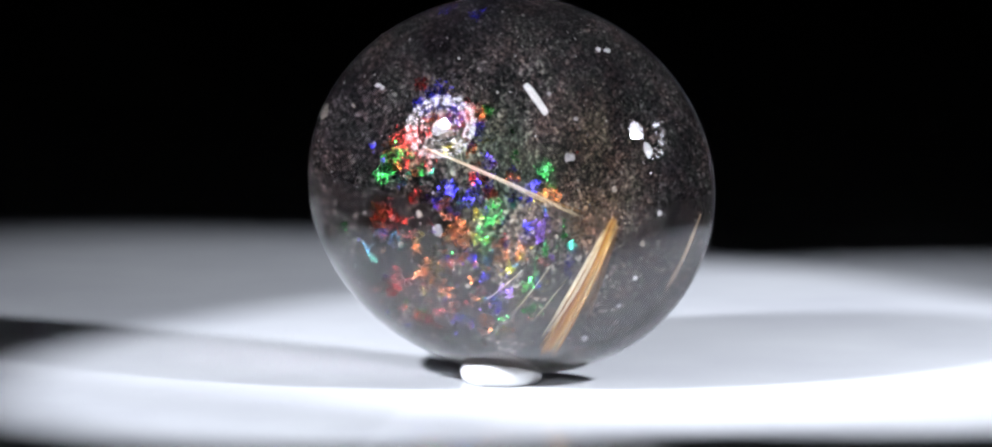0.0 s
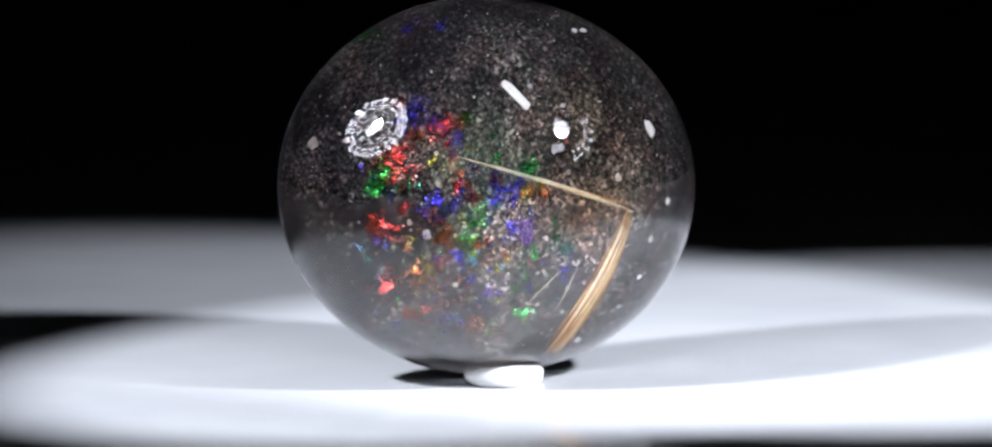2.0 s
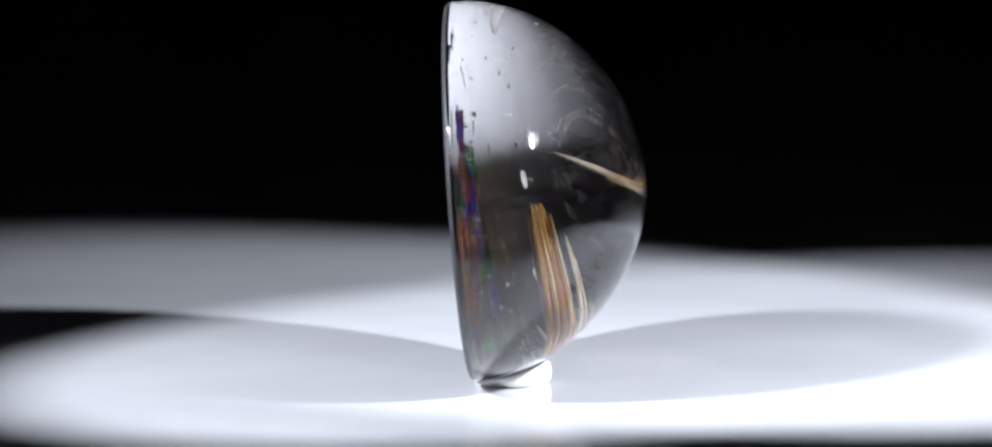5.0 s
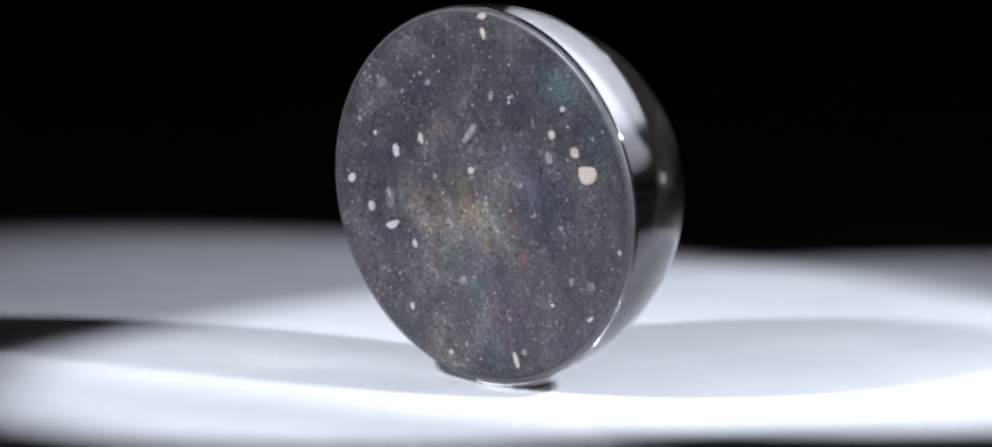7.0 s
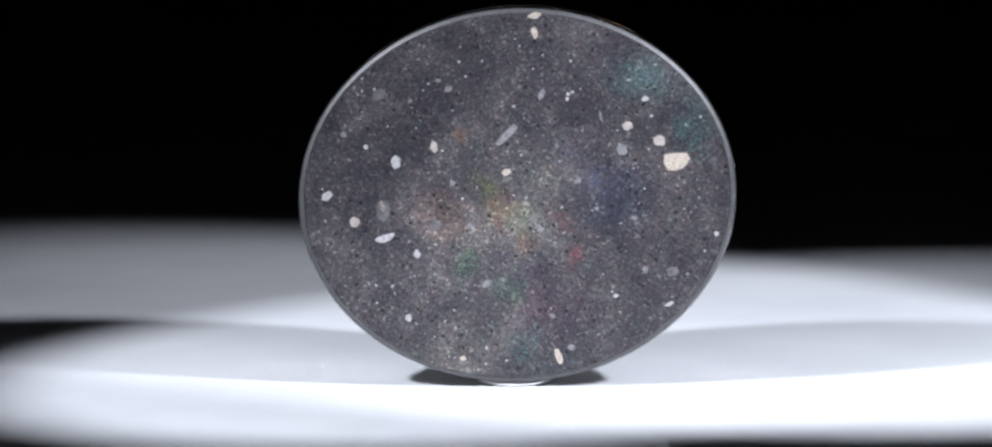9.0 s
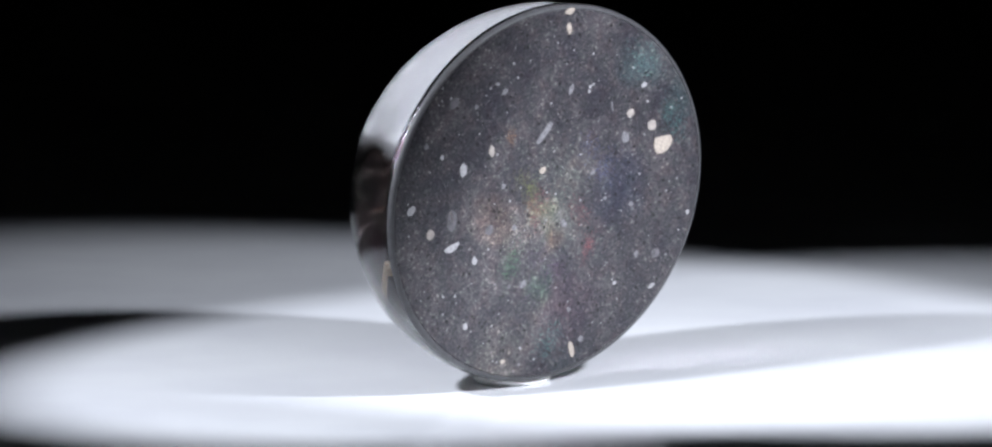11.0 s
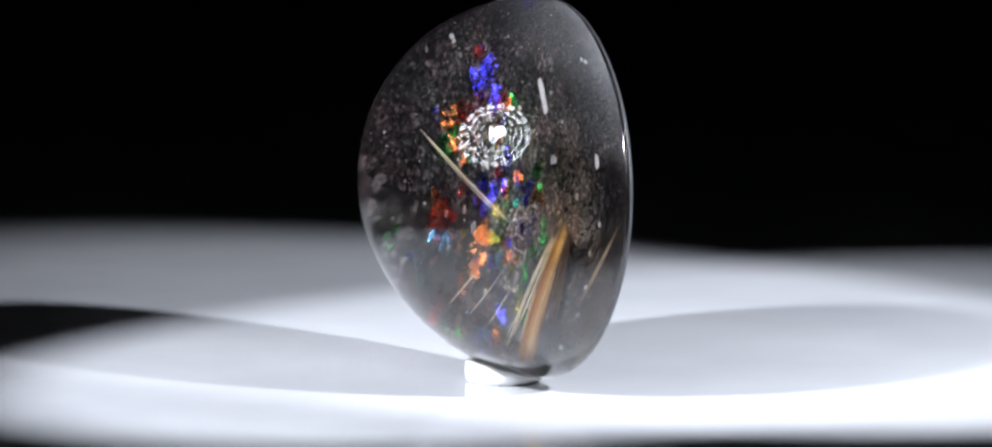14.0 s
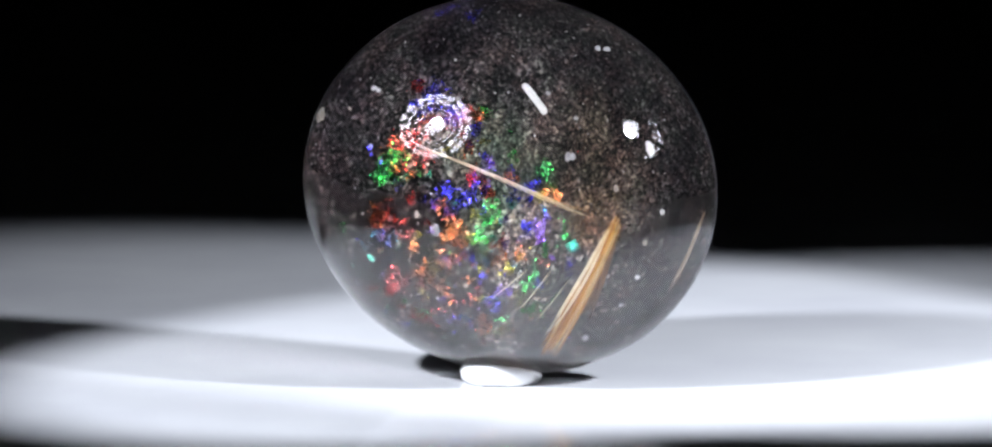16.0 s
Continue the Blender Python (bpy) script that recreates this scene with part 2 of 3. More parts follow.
def dome():
    bm = bmesh.new()
    rings = []
    for f, z in ((0.9955, 0.22), (1.0, 0.34)):
        rings.append((SA * f, SB * f, z * MM))
    steps = 90
    for i in range(1, steps):
        a = math.pi / 2 * i / steps
        rings.append((SA * math.cos(a), SB * math.cos(a), 0.34 * MM + (SC - 0.34 * MM) * math.sin(a)))
    rows = lathe(bm, rings, 200)
    # hand-ground: the shoulders are flatter than an ellipsoid's, more so on two sides
    for row in rows[2:]:
        for v in row:
            out = Vector((v.co.x / SA, v.co.y / SB))
            way = out.normalized()
            slope = 2 * out.length * (v.co.z - 0.34 * MM) / (SC - 0.34 * MM)
            shrink = 1 - (0.021 + 0.021 * way.x - 0.014 * way.y) * slope * slope
            v.co.x, v.co.y, v.co.z = v.co.x * shrink, v.co.y * shrink, 0.34 * MM + (v.co.z - 0.34 * MM) * shrink
    top = bm.verts.new((0, 0, SC))
    for k in range(200):
        bm.faces.new((rows[-1][k], rows[-1][(k + 1) % 200], top))
    ob = part("dome", bm, QUARTZ, stone, "polished clear smoky quartz dome", smooth=True)
    return ob


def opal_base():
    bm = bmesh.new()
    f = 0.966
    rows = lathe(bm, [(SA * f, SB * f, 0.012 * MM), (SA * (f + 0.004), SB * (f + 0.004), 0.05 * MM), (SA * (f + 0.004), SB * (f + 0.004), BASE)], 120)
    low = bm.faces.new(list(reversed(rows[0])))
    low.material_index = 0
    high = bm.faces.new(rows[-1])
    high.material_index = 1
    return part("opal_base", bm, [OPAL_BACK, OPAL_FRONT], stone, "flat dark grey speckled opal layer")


def girdle():
    bm = bmesh.new()
    rows = lathe(bm, [(SA * f, SB * f, z * MM) for f, z in ((0.9705, 0.22), (0.9705, 0.012), (0.973, 0.0), (0.979, 0.01), (0.988, 0.07), (0.9940, 0.16), (0.9954, 0.22))], 160)
    for k in range(160):
        bm.faces.new((rows[-1][k], rows[-1][(k + 1) % 160], rows[0][(k + 1) % 160], rows[0][k]))
    return part("girdle", bm, FROSTED, stone, "frosted grey ground edge", smooth=True)


dome()
girdle()
base = opal_base()
rng = random.Random(7)


def inside(x, y, f=0.95):
    return (x / SA) ** 2 + (y / SB) ** 2 < f * f


def polygon(bm, at, normal, radius, sides, r, thick):
    """A small irregular slab facing along normal."""
    turn = normal.to_track_quat("Z", "Y").to_matrix()
    spin = r.uniform(0, 6.28)
    pts = []
    for k in range(sides):
        a = spin + 2 * math.pi * k / sides
        q = radius * r.uniform(0.65, 1.15)
        pts.append(Vector((q * math.cos(a), q * math.sin(a), 0)))
    lo = [bm.verts.new(at + turn @ q) for q in pts]
    hi = [bm.verts.new(at + turn @ (q * 0.92 + Vector((0, 0, thick)))) for q in pts]
    bm.faces.new(hi)
    for k in range(sides):
        bm.faces.new((lo[k], lo[(k + 1) % sides], hi[(k + 1) % sides], hi[k]))


def flash(hue, x, y, size, tilt, way, front=True):
    """A patch of fire in the opal: many small facets, tilted alike. Millimetres and degrees."""
    r = random.Random(int(x * 1000) * 31 + int(y * 1000))
    bm = bmesh.new()
    grain = (0.035 if front else 0.022) * MM
    count = int(max(7, min(420, (0.75 if front else 0.22) * (size * MM / grain) ** 2)))
    stretch, lean = r.uniform(0.6, 1.0), r.uniform(0, 3.14)
    lobes = [(r.gauss(0, 0.42), r.gauss(0, 0.42)) for _ in range(4)]
    for _ in range(count):
        cx, cy = r.choice(lobes)
        px, py = cx + r.gauss(0, 0.33), (cy + r.gauss(0, 0.33)) * stretch
        gx = (x + size * (px * math.cos(lean) - py * math.sin(lean))) * MM
        gy = (y + size * (px * math.sin(lean) + py * math.cos(lean))) * MM
        if not inside(gx, gy):
            continue
        a, b = radians(tilt + r.gauss(0, 4.5)), radians(way + r.gauss(0, 9))
        n = Vector((math.sin(a) * math.cos(b), math.sin(a) * math.sin(b), math.cos(a)))
        lift = BASE + grain * math.sin(abs(a)) + r.uniform(0.001, 0.008) * MM
        if not front:
            n, lift = Vector((n.x, n.y, -n.z)), 0.009 * MM
        polygon(bm, Vector((gx, gy, lift)), n, grain * r.uniform(0.5, 1.5), r.choice((3, 4, 5)), r, 0.005 * MM)
    part("fire_patch" if front else "colour_cloud", bm, FIRES[hue] if front else CLOUDS[hue], base, hue + (" glittering fire patch" if front else " faint colour cloud"))


def chip(x, y, sx, sy, turn, front, tone):
    """A mineral chip set in the face of the opal. Millimetres and degrees."""
    r = random.Random(int(x * 997) + int(y * 313))
    bm = bmesh.new()
    top, low = [], []
    for k in range(11):
        a = 2 * math.pi * k / 11
        q = r.uniform(0.78, 1.12)
        ux, uy = sx * q * math.cos(a), sy * q * math.sin(a)
        if sx > 3 * sy:      # a bar-shaped splinter, broken off square
            ux = sx * math.copysign(abs(math.cos(a)) ** 0.35, math.cos(a))
            uy = sy * math.copysign(abs(math.sin(a)) ** 0.45, math.sin(a)) * q
        c, s = math.cos(radians(turn)), math.sin(radians(turn))
        wx, wy = (x + ux * c - uy * s) * MM, (y + ux * s + uy * c) * MM
        z = BASE + 0.005 * MM if front else -0.002 * MM
        z0 = BASE - 0.02 * MM if front else 0.03 * MM
        top.append(bm.verts.new((wx, wy, z)))
        low.append(bm.verts.new((wx, wy, z0)))
    bm.faces.new(top if front else list(reversed(top)))
    for k in range(11):
        bm.faces.new((low[k], low[(k + 1) % 11], top[(k + 1) % 11], top[k]))
    part("mineral_chip", bm, MINERALS[tone], base, tone + " mineral chip")


def needle(bm, a, b, width, r, sides=5):
    a, b = Vector(a) * MM, Vector(b) * MM
    turn = (b - a).to_track_quat("Z", "Y").to_matrix()
    bow = Vector((r.gauss(0, 1), r.gauss(0, 1), r.gauss(0, 1))) * (b - a).length * 0.008
    rows = []
    for i, w in enumerate((0.35, 0.9, 1.0, 0.9, 0.3)):
        f = i / 4
        c = a.lerp(b, f) + bow * math.sin(math.pi * f)
        rows.append([bm.verts.new(c + turn @ Vector((width * MM * w * math.cos(6.283 * k / sides), width * MM * w * math.sin(6.283 * k / sides), 0))) for k in range(sides)])
    for p, q in zip(rows, rows[1:]):
        for k in range(sides):
            bm.faces.new((p[k], p[(k + 1) % sides], q[(k + 1) % sides], q[k]))
    bm.faces.new(list(reversed(rows[0])))
    bm.faces.new(rows[-1])


def rutile(a, b, spread_a, spread_b, count, width, mat, label, seed, name="needle_bundle"):
    r = random.Random(seed)
    bm = bmesh.new()
    for _ in range(count):
        o = Vector((r.gauss(0, 1), r.gauss(0, 1), r.gauss(0, 0.5)))
        s = r.uniform(0.0, 0.14)
        e = r.uniform(0.8, 1.0)
        p, q = Vector(a) + o * spread_a, Vector(b) + o * spread_b
        needle(bm, p.lerp(q, s), p.lerp(q, e), width * r.uniform(0.5, 1.3), r)
    part(name, bm, mat, stone, label, smooth=True)


rutile((4.78, -0.50, 0.85), (2.70, -6.35, 1.35), 0.10, 0.19, 80, 0.042, GOLD, "thick sheaf of golden needles", 3)
rutile((4.72, -0.60, 1.10), (2.85, -5.7, 2.0), 0.09, 0.14, 7, 0.026, STRAW, "pale straw needles", 5)
rutile((4.80, -0.70, 0.70), (3.9, -4.3, 0.80), 0.08, 0.22, 10, 0.05, BRONZE, "brown needles among the gold", 6)
rutile((-2.42, 1.16, 3.2), (5.5, -0.66, 3.25), 0.010, 0.095, 8, 0.0105, STRAW, "long thin straw-coloured needles", 9)
rutile((1.6, 0.2, 3.2), (5.0, -0.35, 3.3), 0.07, 0.14, 5, 0.012, GOLD, "fine straw-coloured needles", 11)
rutile((8.9, 0.1, 0.4), (8.6, -3.65, 1.75), 0.05, 0.13, 9, 0.032, DULL, "slim pale bronze needles near the edge", 14)
for a, b, w in (((2.1, -2.69, 3.07), (0.83, -4.22, 3.64), 0.018), ((2.83, -2.48, 2.21), (2.15, -4.49, 3.4), 0.02), ((3.6, -3.0, 2.2), (2.7, -5.0, 2.9), 0.016), ((4.0, -3.6, 1.9), (3.2, -5.3, 2.3), 0.016)):
    one = bmesh.new()
    needle(one, a, b, w, rng)
    part("needle", one, STRAW, stone, "single hair-thin pale needle", smooth=True)


chip(0.62, 2.90, 0.66, 0.15, -42, True, "bright")
chip(5.65, 2.06, 0.32, 0.19, -60, True, "bright")


chip(-7.44, 0.99, 0.65, 0.47, 175, False, "cream")
chip(-1.63, 8.39, 0.32, 0.15, 175, False, "cream")
chip(-1.55, 7.57, 0.15, 0.32, 175, False, "cream")
chip(8.78, 0.85, 0.29, 0.21, 155, False, "pale")
chip(6.30, -1.36, 0.50, 0.18, 167, False, "pale")
chip(5.41, 2.15, 0.24, 0.32, 190, False, "pale")
chip(3.59, 2.72, 0.18, 0.29, 175, False, "tan")
chip(5.58, -5.22, 0.15, 0.18, 175, False, "pale")
chip(-6.53, -5.70, 0.21, 0.09, 160, False, "pale")
chip(-5.39, 2.86, 0.26, 0.21, 175, False, "tan")
chip(-6.32, 4.02, 0.18, 0.12, 175, False, "pale")
chip(4.89, -2.25, 0.15, 0.21, 175, False, "pale")
chip(-1.16, -7.67, 0.18, 0.41, 175, False, "cream")
chip(-6.80, 2.01, 0.29, 0.26, 175, False, "tan")
chip(-5.02, 1.76, 0.26, 0.32, 135, False, "grey")
chip(2.68, 5.32, 0.21, 0.15, 175, False, "grey")
chip(5.90, 5.39, 0.35, 0.24, 155, False, "dim")
chip(0.40, 1.19, 0.24, 0.15, 165, False, "cream")
chip(2.92, 0.92, 0.15, 0.15, 175, False, "grey")
chip(-0.88, -1.59, 0.18, 0.24, 145, False, "grey")
chip(7.62, -0.49, 0.24, 0.29, 145, False, "tan")
chip(6.23, -0.11, 0.35, 0.53, 175, False, "dim")
chip(6.25, 0.12, 0.10, 0.26, 175, False, "cream")
chip(3.88, -0.99, 0.29, 0.24, 175, False, "dim")
chip(3.26, -7.40, 0.15, 0.12, 205, False, "cream")
chip(1.83, -3.98, 0.24, 0.18, 155, False, "grey")
chip(-1.59, 4.68, 0.15, 0.26, 205, False, "grey")
chip(-2.81, 4.59, 0.09, 0.09, 175, False, "pale")
chip(-2.75, 4.36, 0.09, 0.09, 175, False, "pale")
chip(-3.02, 4.66, 0.09, 0.06, 175, False, "pale")
chip(0.20, 2.94, 0.65, 0.15, 140, False, "grey")
chip(-2.84, 0.47, 0.18, 0.12, 175, False, "grey")
chip(-5.55, -3.98, 0.15, 0.18, 175, False, "grey")
chip(-4.07, -5.08, 0.12, 0.09, 175, False, "pale")
chip(2.31, -1.17, 0.15, 0.15, 175, False, "grey")
chip(6.73, 2.99, 0.12, 0.12, 175, False, "pale")
chip(7.69, 3.68, 0.15, 0.15, 175, False, "grey")
chip(-1.79, -7.33, 0.18, 0.15, 175, False, "grey")
chip(-9.00, -2.60, 0.12, 0.12, 175, False, "pale")
chip(-4.21, 3.39, 0.06, 0.26, 175, False, "grey")
chip(4.48, 4.95, 0.12, 0.12, 175, False, "grey")
chip(3.08, 5.78, 0.12, 0.09, 175, False, "grey")
chip(2.73, -3.90, 0.15, 0.12, 175, False, "dim")
chip(-5.29, -1.50, 0.15, 0.12, 175, False, "grey")
chip(-6.80, -4.19, 0.29, 0.24, 175, False, "dim")
chip(-1.06, -5.76, 0.12, 0.12, 175, False, "grey")
chip(-3.59, -0.89, 0.12, 0.09, 175, False, "grey")
chip(4.26, 0.44, 0.11, 0.14, 5, True, "cream")
chip(2.09, 1.20, 0.12, 0.16, 5, True, "pale")
chip(6.50, -0.18, 0.12, 0.12, 5, True, "bright")
chip(5.86, -1.38, 0.13, 0.12, 5, True, "cream")
chip(3.84, -5.23, 0.14, 0.17, 5, True, "pale")
chip(5.74, -2.70, 0.12, 0.10, 5, True, "bright")
chip(5.18, -3.82, 0.12, 0.10, 5, True, "pale")
chip(-7.33, 1.29, 0.28, 0.26, 5, True, "cream")
chip(-5.11, 2.30, 0.08, 0.07, 5, True, "bright")
chip(-2.36, -1.58, 0.18, 0.18, 25, True, "pale")
chip(-3.03, -1.23, 0.09, 0.10, 5, True, "cream")
chip(-3.98, -1.43, 0.12, 0.09, 5, True, "pale")
chip(-1.01, -1.35, 0.12, 0.14, 5, True, "dim")
chip(3.05, 5.53, 0.11, 0.12, 5, True, "bright")
chip(3.47, 5.64, 0.17, 0.11, 25, True, "bright")
chip(-5.29, 2.34, 0.13, 0.08, 5, True, "bright")
chip(-6.05, 1.61, 0.10, 0.04, -35, True, "cream")
chip(2.27, 1.22, 0.14, 0.14, 5, True, "pale")
chip(1.13, 3.21, 0.10, 0.08, 5, True, "pale")
chip(2.32, 2.56, 0.10, 0.07, 5, True, "pale")
chip(-3.60, -2.11, 0.10, 0.10, 5, True, "cream")
chip(-1.19, -3.12, 0.10, 0.08, 5, True, "cream")
chip(-5.03, 0.57, 0.08, 0.09, 5, True, "pale")
flash("red", -1.95, -1.18, 1.18, 0, 0, False)
flash("red", 0.80, -0.77, 1.00, 0, 0, False)
flash("red", -2.37, -2.87, 0.76, 0, 0, False)
flash("green", 2.39, -2.57, 1.29, 0, 0, False)
flash("yellow", 1.61, 0.80, 1.00, 0, 0, False)
flash("blue", -3.46, 0.77, 1.29, 0, 0, False)
flash("teal", -6.66, 5.09, 1.76, 0, 0, False)
flash("teal", -8.29, 2.25, 1.18, 0, 0, False)
flash("teal", 0.23, -6.84, 1.29, 0, 0, False)
flash("violet", 0.81, -3.78, 1.35, 0, 0, False)
flash("orange", 1.06, -0.45, 0.65, 0, 0, False)
flash("blue", -5.00, 7.56, 0.26, 0, 0, False)
flash("orange", 2.18, 3.10, 0.59, 0, 0, False)


def specks(name, front, count, mat, label, seed, low, high):
    r = random.Random(seed)
    bm = bmesh.new()
    for _ in range(count):
        while True:
            x, y = r.uniform(-SA, SA), r.uniform(-SB, SB)
            if inside(x, y, 0.955):
                break
        size = low + (high - low) * r.random() ** 4
        n = Vector((r.gauss(0, 0.12), r.gauss(0, 0.12), 1 if front else -1)).normalized()
        polygon(bm, Vector((x, y, BASE - 0.004 * MM if front else 0.016 * MM)), n, size * MM, r.choice((4, 5, 6)), r, 0.009 * MM)
    ob = part(name, bm, mat, base, label)
    ob["kind"] = "stuff"


specks("grit", True, 550, DUST, "fine grey grit in the opal", 21, 0.014, 0.055)
specks("bright_grit", True, 320, MINERALS["bright"], "sparse bright grit in the opal", 23, 0.014, 0.05)
specks("bright_grit", False, 430, MINERALS["pale"], "sparse bright grit on the flat back", 24, 0.014, 0.085)
specks("grit", False, 700, DUST, "fine grey grit on the flat back", 22, 0.014, 0.07)

flash("green", -4.21, 0.03, 0.68, 22, 119)
flash("red", -3.61, 1.05, 0.61, 24, 110)
flash("red", -3.09, 0.41, 0.45, 22, 109)
flash("blue", -5.02, 0.58, 0.18, 25, 123)
flash("teal", -2.75, 0.00, 0.24, 21, 108)
flash("blue", -2.02, -0.39, 0.31, 19, 104)
flash("blue", -1.18, -0.43, 0.29, 19, 98)
flash("red", -1.30, 0.07, 0.27, 20, 97)
flash("green", -0.62, -1.01, 0.39, 17, 94)
flash("green", -0.79, -1.69, 0.33, 14, 98)
flash("orange", -2.29, -0.89, 0.18, 17, 108)
flash("orange", 1.60, -0.16, 0.39, 20, 79)
flash("green", 1.13, 0.70, 0.39, 23, 82)
flash("blue", 0.85, 0.14, 0.21, 21, 84)
flash("violet", 1.38, -1.23, 0.43, 17, 79)
flash("teal", 2.59, -1.65, 0.38, 16, 67)
flash("yellow", 0.27, -2.56, 0.26, 11, 88)
flash("orange", 0.64, -1.99, 0.26, 14, 84)
flash("green", 1.21, -2.86, 0.31, 10, 75)
flash("red", -3.70, -3.21, 0.42, 13, 160)
flash("teal", -4.57, -2.68, 0.25, 16, 158)
flash("blue", -4.26, -1.92, 0.20, 16, 138)
flash("orange", -3.08, -2.08, 0.28, 14, 126)
flash("orange", -2.71, -2.47, 0.18, 12, 127)
flash("yellow", -2.76, -3.43, 0.25, 10, 153)
flash("red", -2.08, -4.14, 0.25, 7, 178)
flash("orange", -2.03, -3.36, 0.29, 8, 137)
flash("violet", -0.75, 0.58, 0.25, 22, 93)
flash("orange", -1.70, -1.43, 0.35, 15, 105)
flash("blue", -0.18, -3.43, 0.17, 7, 99)
flash("violet", 0.34, -3.31, 0.30, 8, 87)
flash("orange", -0.29, -4.89, 0.27, 5, -115)
flash("red", -3.54, -4.23, 0.24, 14, -164)
flash("red", -1.92, 1.82, 0.51, 28, 74)
flash("blue", -1.34, 1.54, 0.30, 27, 70)
flash("orange", -1.48, 0.83, 0.27, 25, 68)
flash("red", -0.89, -0.21, 0.35, 23, 60)
flash("blue", 0.71, -0.27, 0.35, 24, 52)
flash("red", -4.28, -1.28, 0.49, 17, 84)
flash("teal", -3.57, -0.21, 0.24, 21, 79)
flash("red", -3.20, -0.73, 0.21, 20, 74)
flash("violet", -2.40, -0.92, 0.25, 20, 67)
flash("cyan", -0.57, -2.16, 0.40, 18, 46)
flash("blue", -0.97, -2.35, 0.25, 17, 47)
flash("red", -0.02, -1.66, 0.21, 20, 47)
flash("orange", -4.32, -2.29, 0.18, 13, 84)
flash("green", 1.57, -1.71, 0.31, 22, 38)
flash("blue", 2.62, -2.16, 0.27, 24, 28)
flash("yellow", 0.69, -2.07, 0.19, 20, 39)
flash("yellow", -2.24, -2.68, 0.32, 14, 53)
flash("red", -1.81, -2.42, 0.28, 16, 52)
flash("cyan", -1.16, -4.33, 0.30, 12, 8)
flash("orange", -0.38, -4.43, 0.37, 14, 3)
flash("green", 1.29, -3.92, 0.44, 19, 10)
flash("red", -2.96, -4.42, 0.45, 5, -4)
flash("teal", -4.13, -4.51, 0.31, 22, -118)
flash("red", -0.31, -5.32, 0.34, 18, -39)
flash("blue", -3.46, -5.08, 0.27, 27, -106)
flash("blue", -3.51, 6.02, 0.40, 45, 92)
flash("blue", -2.16, 5.78, 0.31, 43, 84)
flash("green", -6.02, 6.50, 0.62, 50, 107)
flash("orange", -2.87, 1.66, 0.52, 31, 134)
flash("red", -1.96, 1.75, 0.48, 30, 131)
flash("green", -4.26, 0.08, 0.45, 31, 146)
flash("green", 0.08, 0.77, 0.22, 25, 128)
flash("blue", -0.10, 0.34, 0.26, 24, 131)
flash("red", -1.23, -0.01, 0.23, 25, 137)
flash("blue", -2.49, -0.85, 0.19, 25, 146)
flash("orange", -2.12, -0.92, 0.28, 24, 145)
flash("red", -3.35, -0.82, 0.20, 27, 148)
flash("orange", -0.04, -1.67, 0.22, 19, 144)
flash("orange", -0.31, -2.34, 0.34, 18, 152)
flash("blue", -1.98, -2.48, 0.29, 21, 158)
flash("red", -0.65, -3.16, 0.26, 17, 164)
flash("red", -2.83, -3.34, 0.27, 22, 171)
flash("red", -2.59, -4.53, 0.44, 23, -167)
flash("blue", -1.54, -4.60, 0.34, 19, -165)
flash("yellow", 0.36, -4.65, 0.34, 14, -155)
flash("orange", -0.48, -5.01, 0.35, 18, -149)
flash("green", 1.75, -4.07, 0.19, 9, -163)
flash("blue", 1.43, -2.87, 0.22, 12, 156)
flash("green", 2.17, -3.54, 0.18, 8, 177)
flash("blue", -3.69, 2.11, 0.28, 45, 57)
flash("blue", -2.37, 1.95, 0.55, 46, 51)
flash("orange", -1.39, 1.89, 0.37, 47, 48)
flash("blue", -1.44, -0.63, 0.35, 41, 37)
flash("blue", -0.80, 0.58, 0.33, 44, 41)
flash("yellow", -1.09, -1.00, 0.24, 41, 35)
flash("orange", -1.82, -1.65, 0.42, 38, 33)
flash("orange", -2.00, -2.42, 0.38, 35, 28)
flash("yellow", -1.15, -1.75, 0.28, 39, 31)
flash("cyan", -4.44, -1.84, 0.17, 30, 38)
flash("cyan", -3.99, -1.92, 0.18, 31, 36)
flash("green", 2.10, -1.32, 0.31, 45, 28)
flash("orange", -0.03, 0.26, 0.27, 45, 38)
flash("orange", 0.08, -2.12, 0.23, 41, 27)
flash("blue", -0.23, -3.86, 0.35, 36, 12)
flash("green", -2.66, -4.33, 0.35, 26, -8)
flash("blue", -2.97, 2.11, 0.71, 37, 62)
flash("red", -4.44, -1.50, 0.39, 22, 53)
flash("orange", -1.65, -1.72, 0.42, 28, 39)
flash("orange", -1.92, -2.55, 0.33, 25, 33)
flash("blue", -1.98, -1.03, 0.23, 30, 44)
flash("orange", -0.63, -0.36, 0.30, 34, 43)
flash("blue", 0.05, 0.04, 0.26, 35, 43)
flash("green", 1.72, 0.13, 0.21, 38, 40)
flash("teal", 0.17, -0.49, 0.24, 35, 41)
flash("green", 1.33, -2.47, 0.25, 32, 27)
flash("yellow", 0.96, -3.46, 0.31, 30, 18)
flash("orange", -2.64, -3.94, 0.21, 17, 7)
flash("orange", -0.57, -4.46, 0.33, 23, 2)
flash("red", -4.02, -3.67, 0.26, 10, -1)
flash("green", -1.11, 2.03, 0.31, 39, 54)
flash("blue", 0.10, -1.76, 0.19, 32, 34)

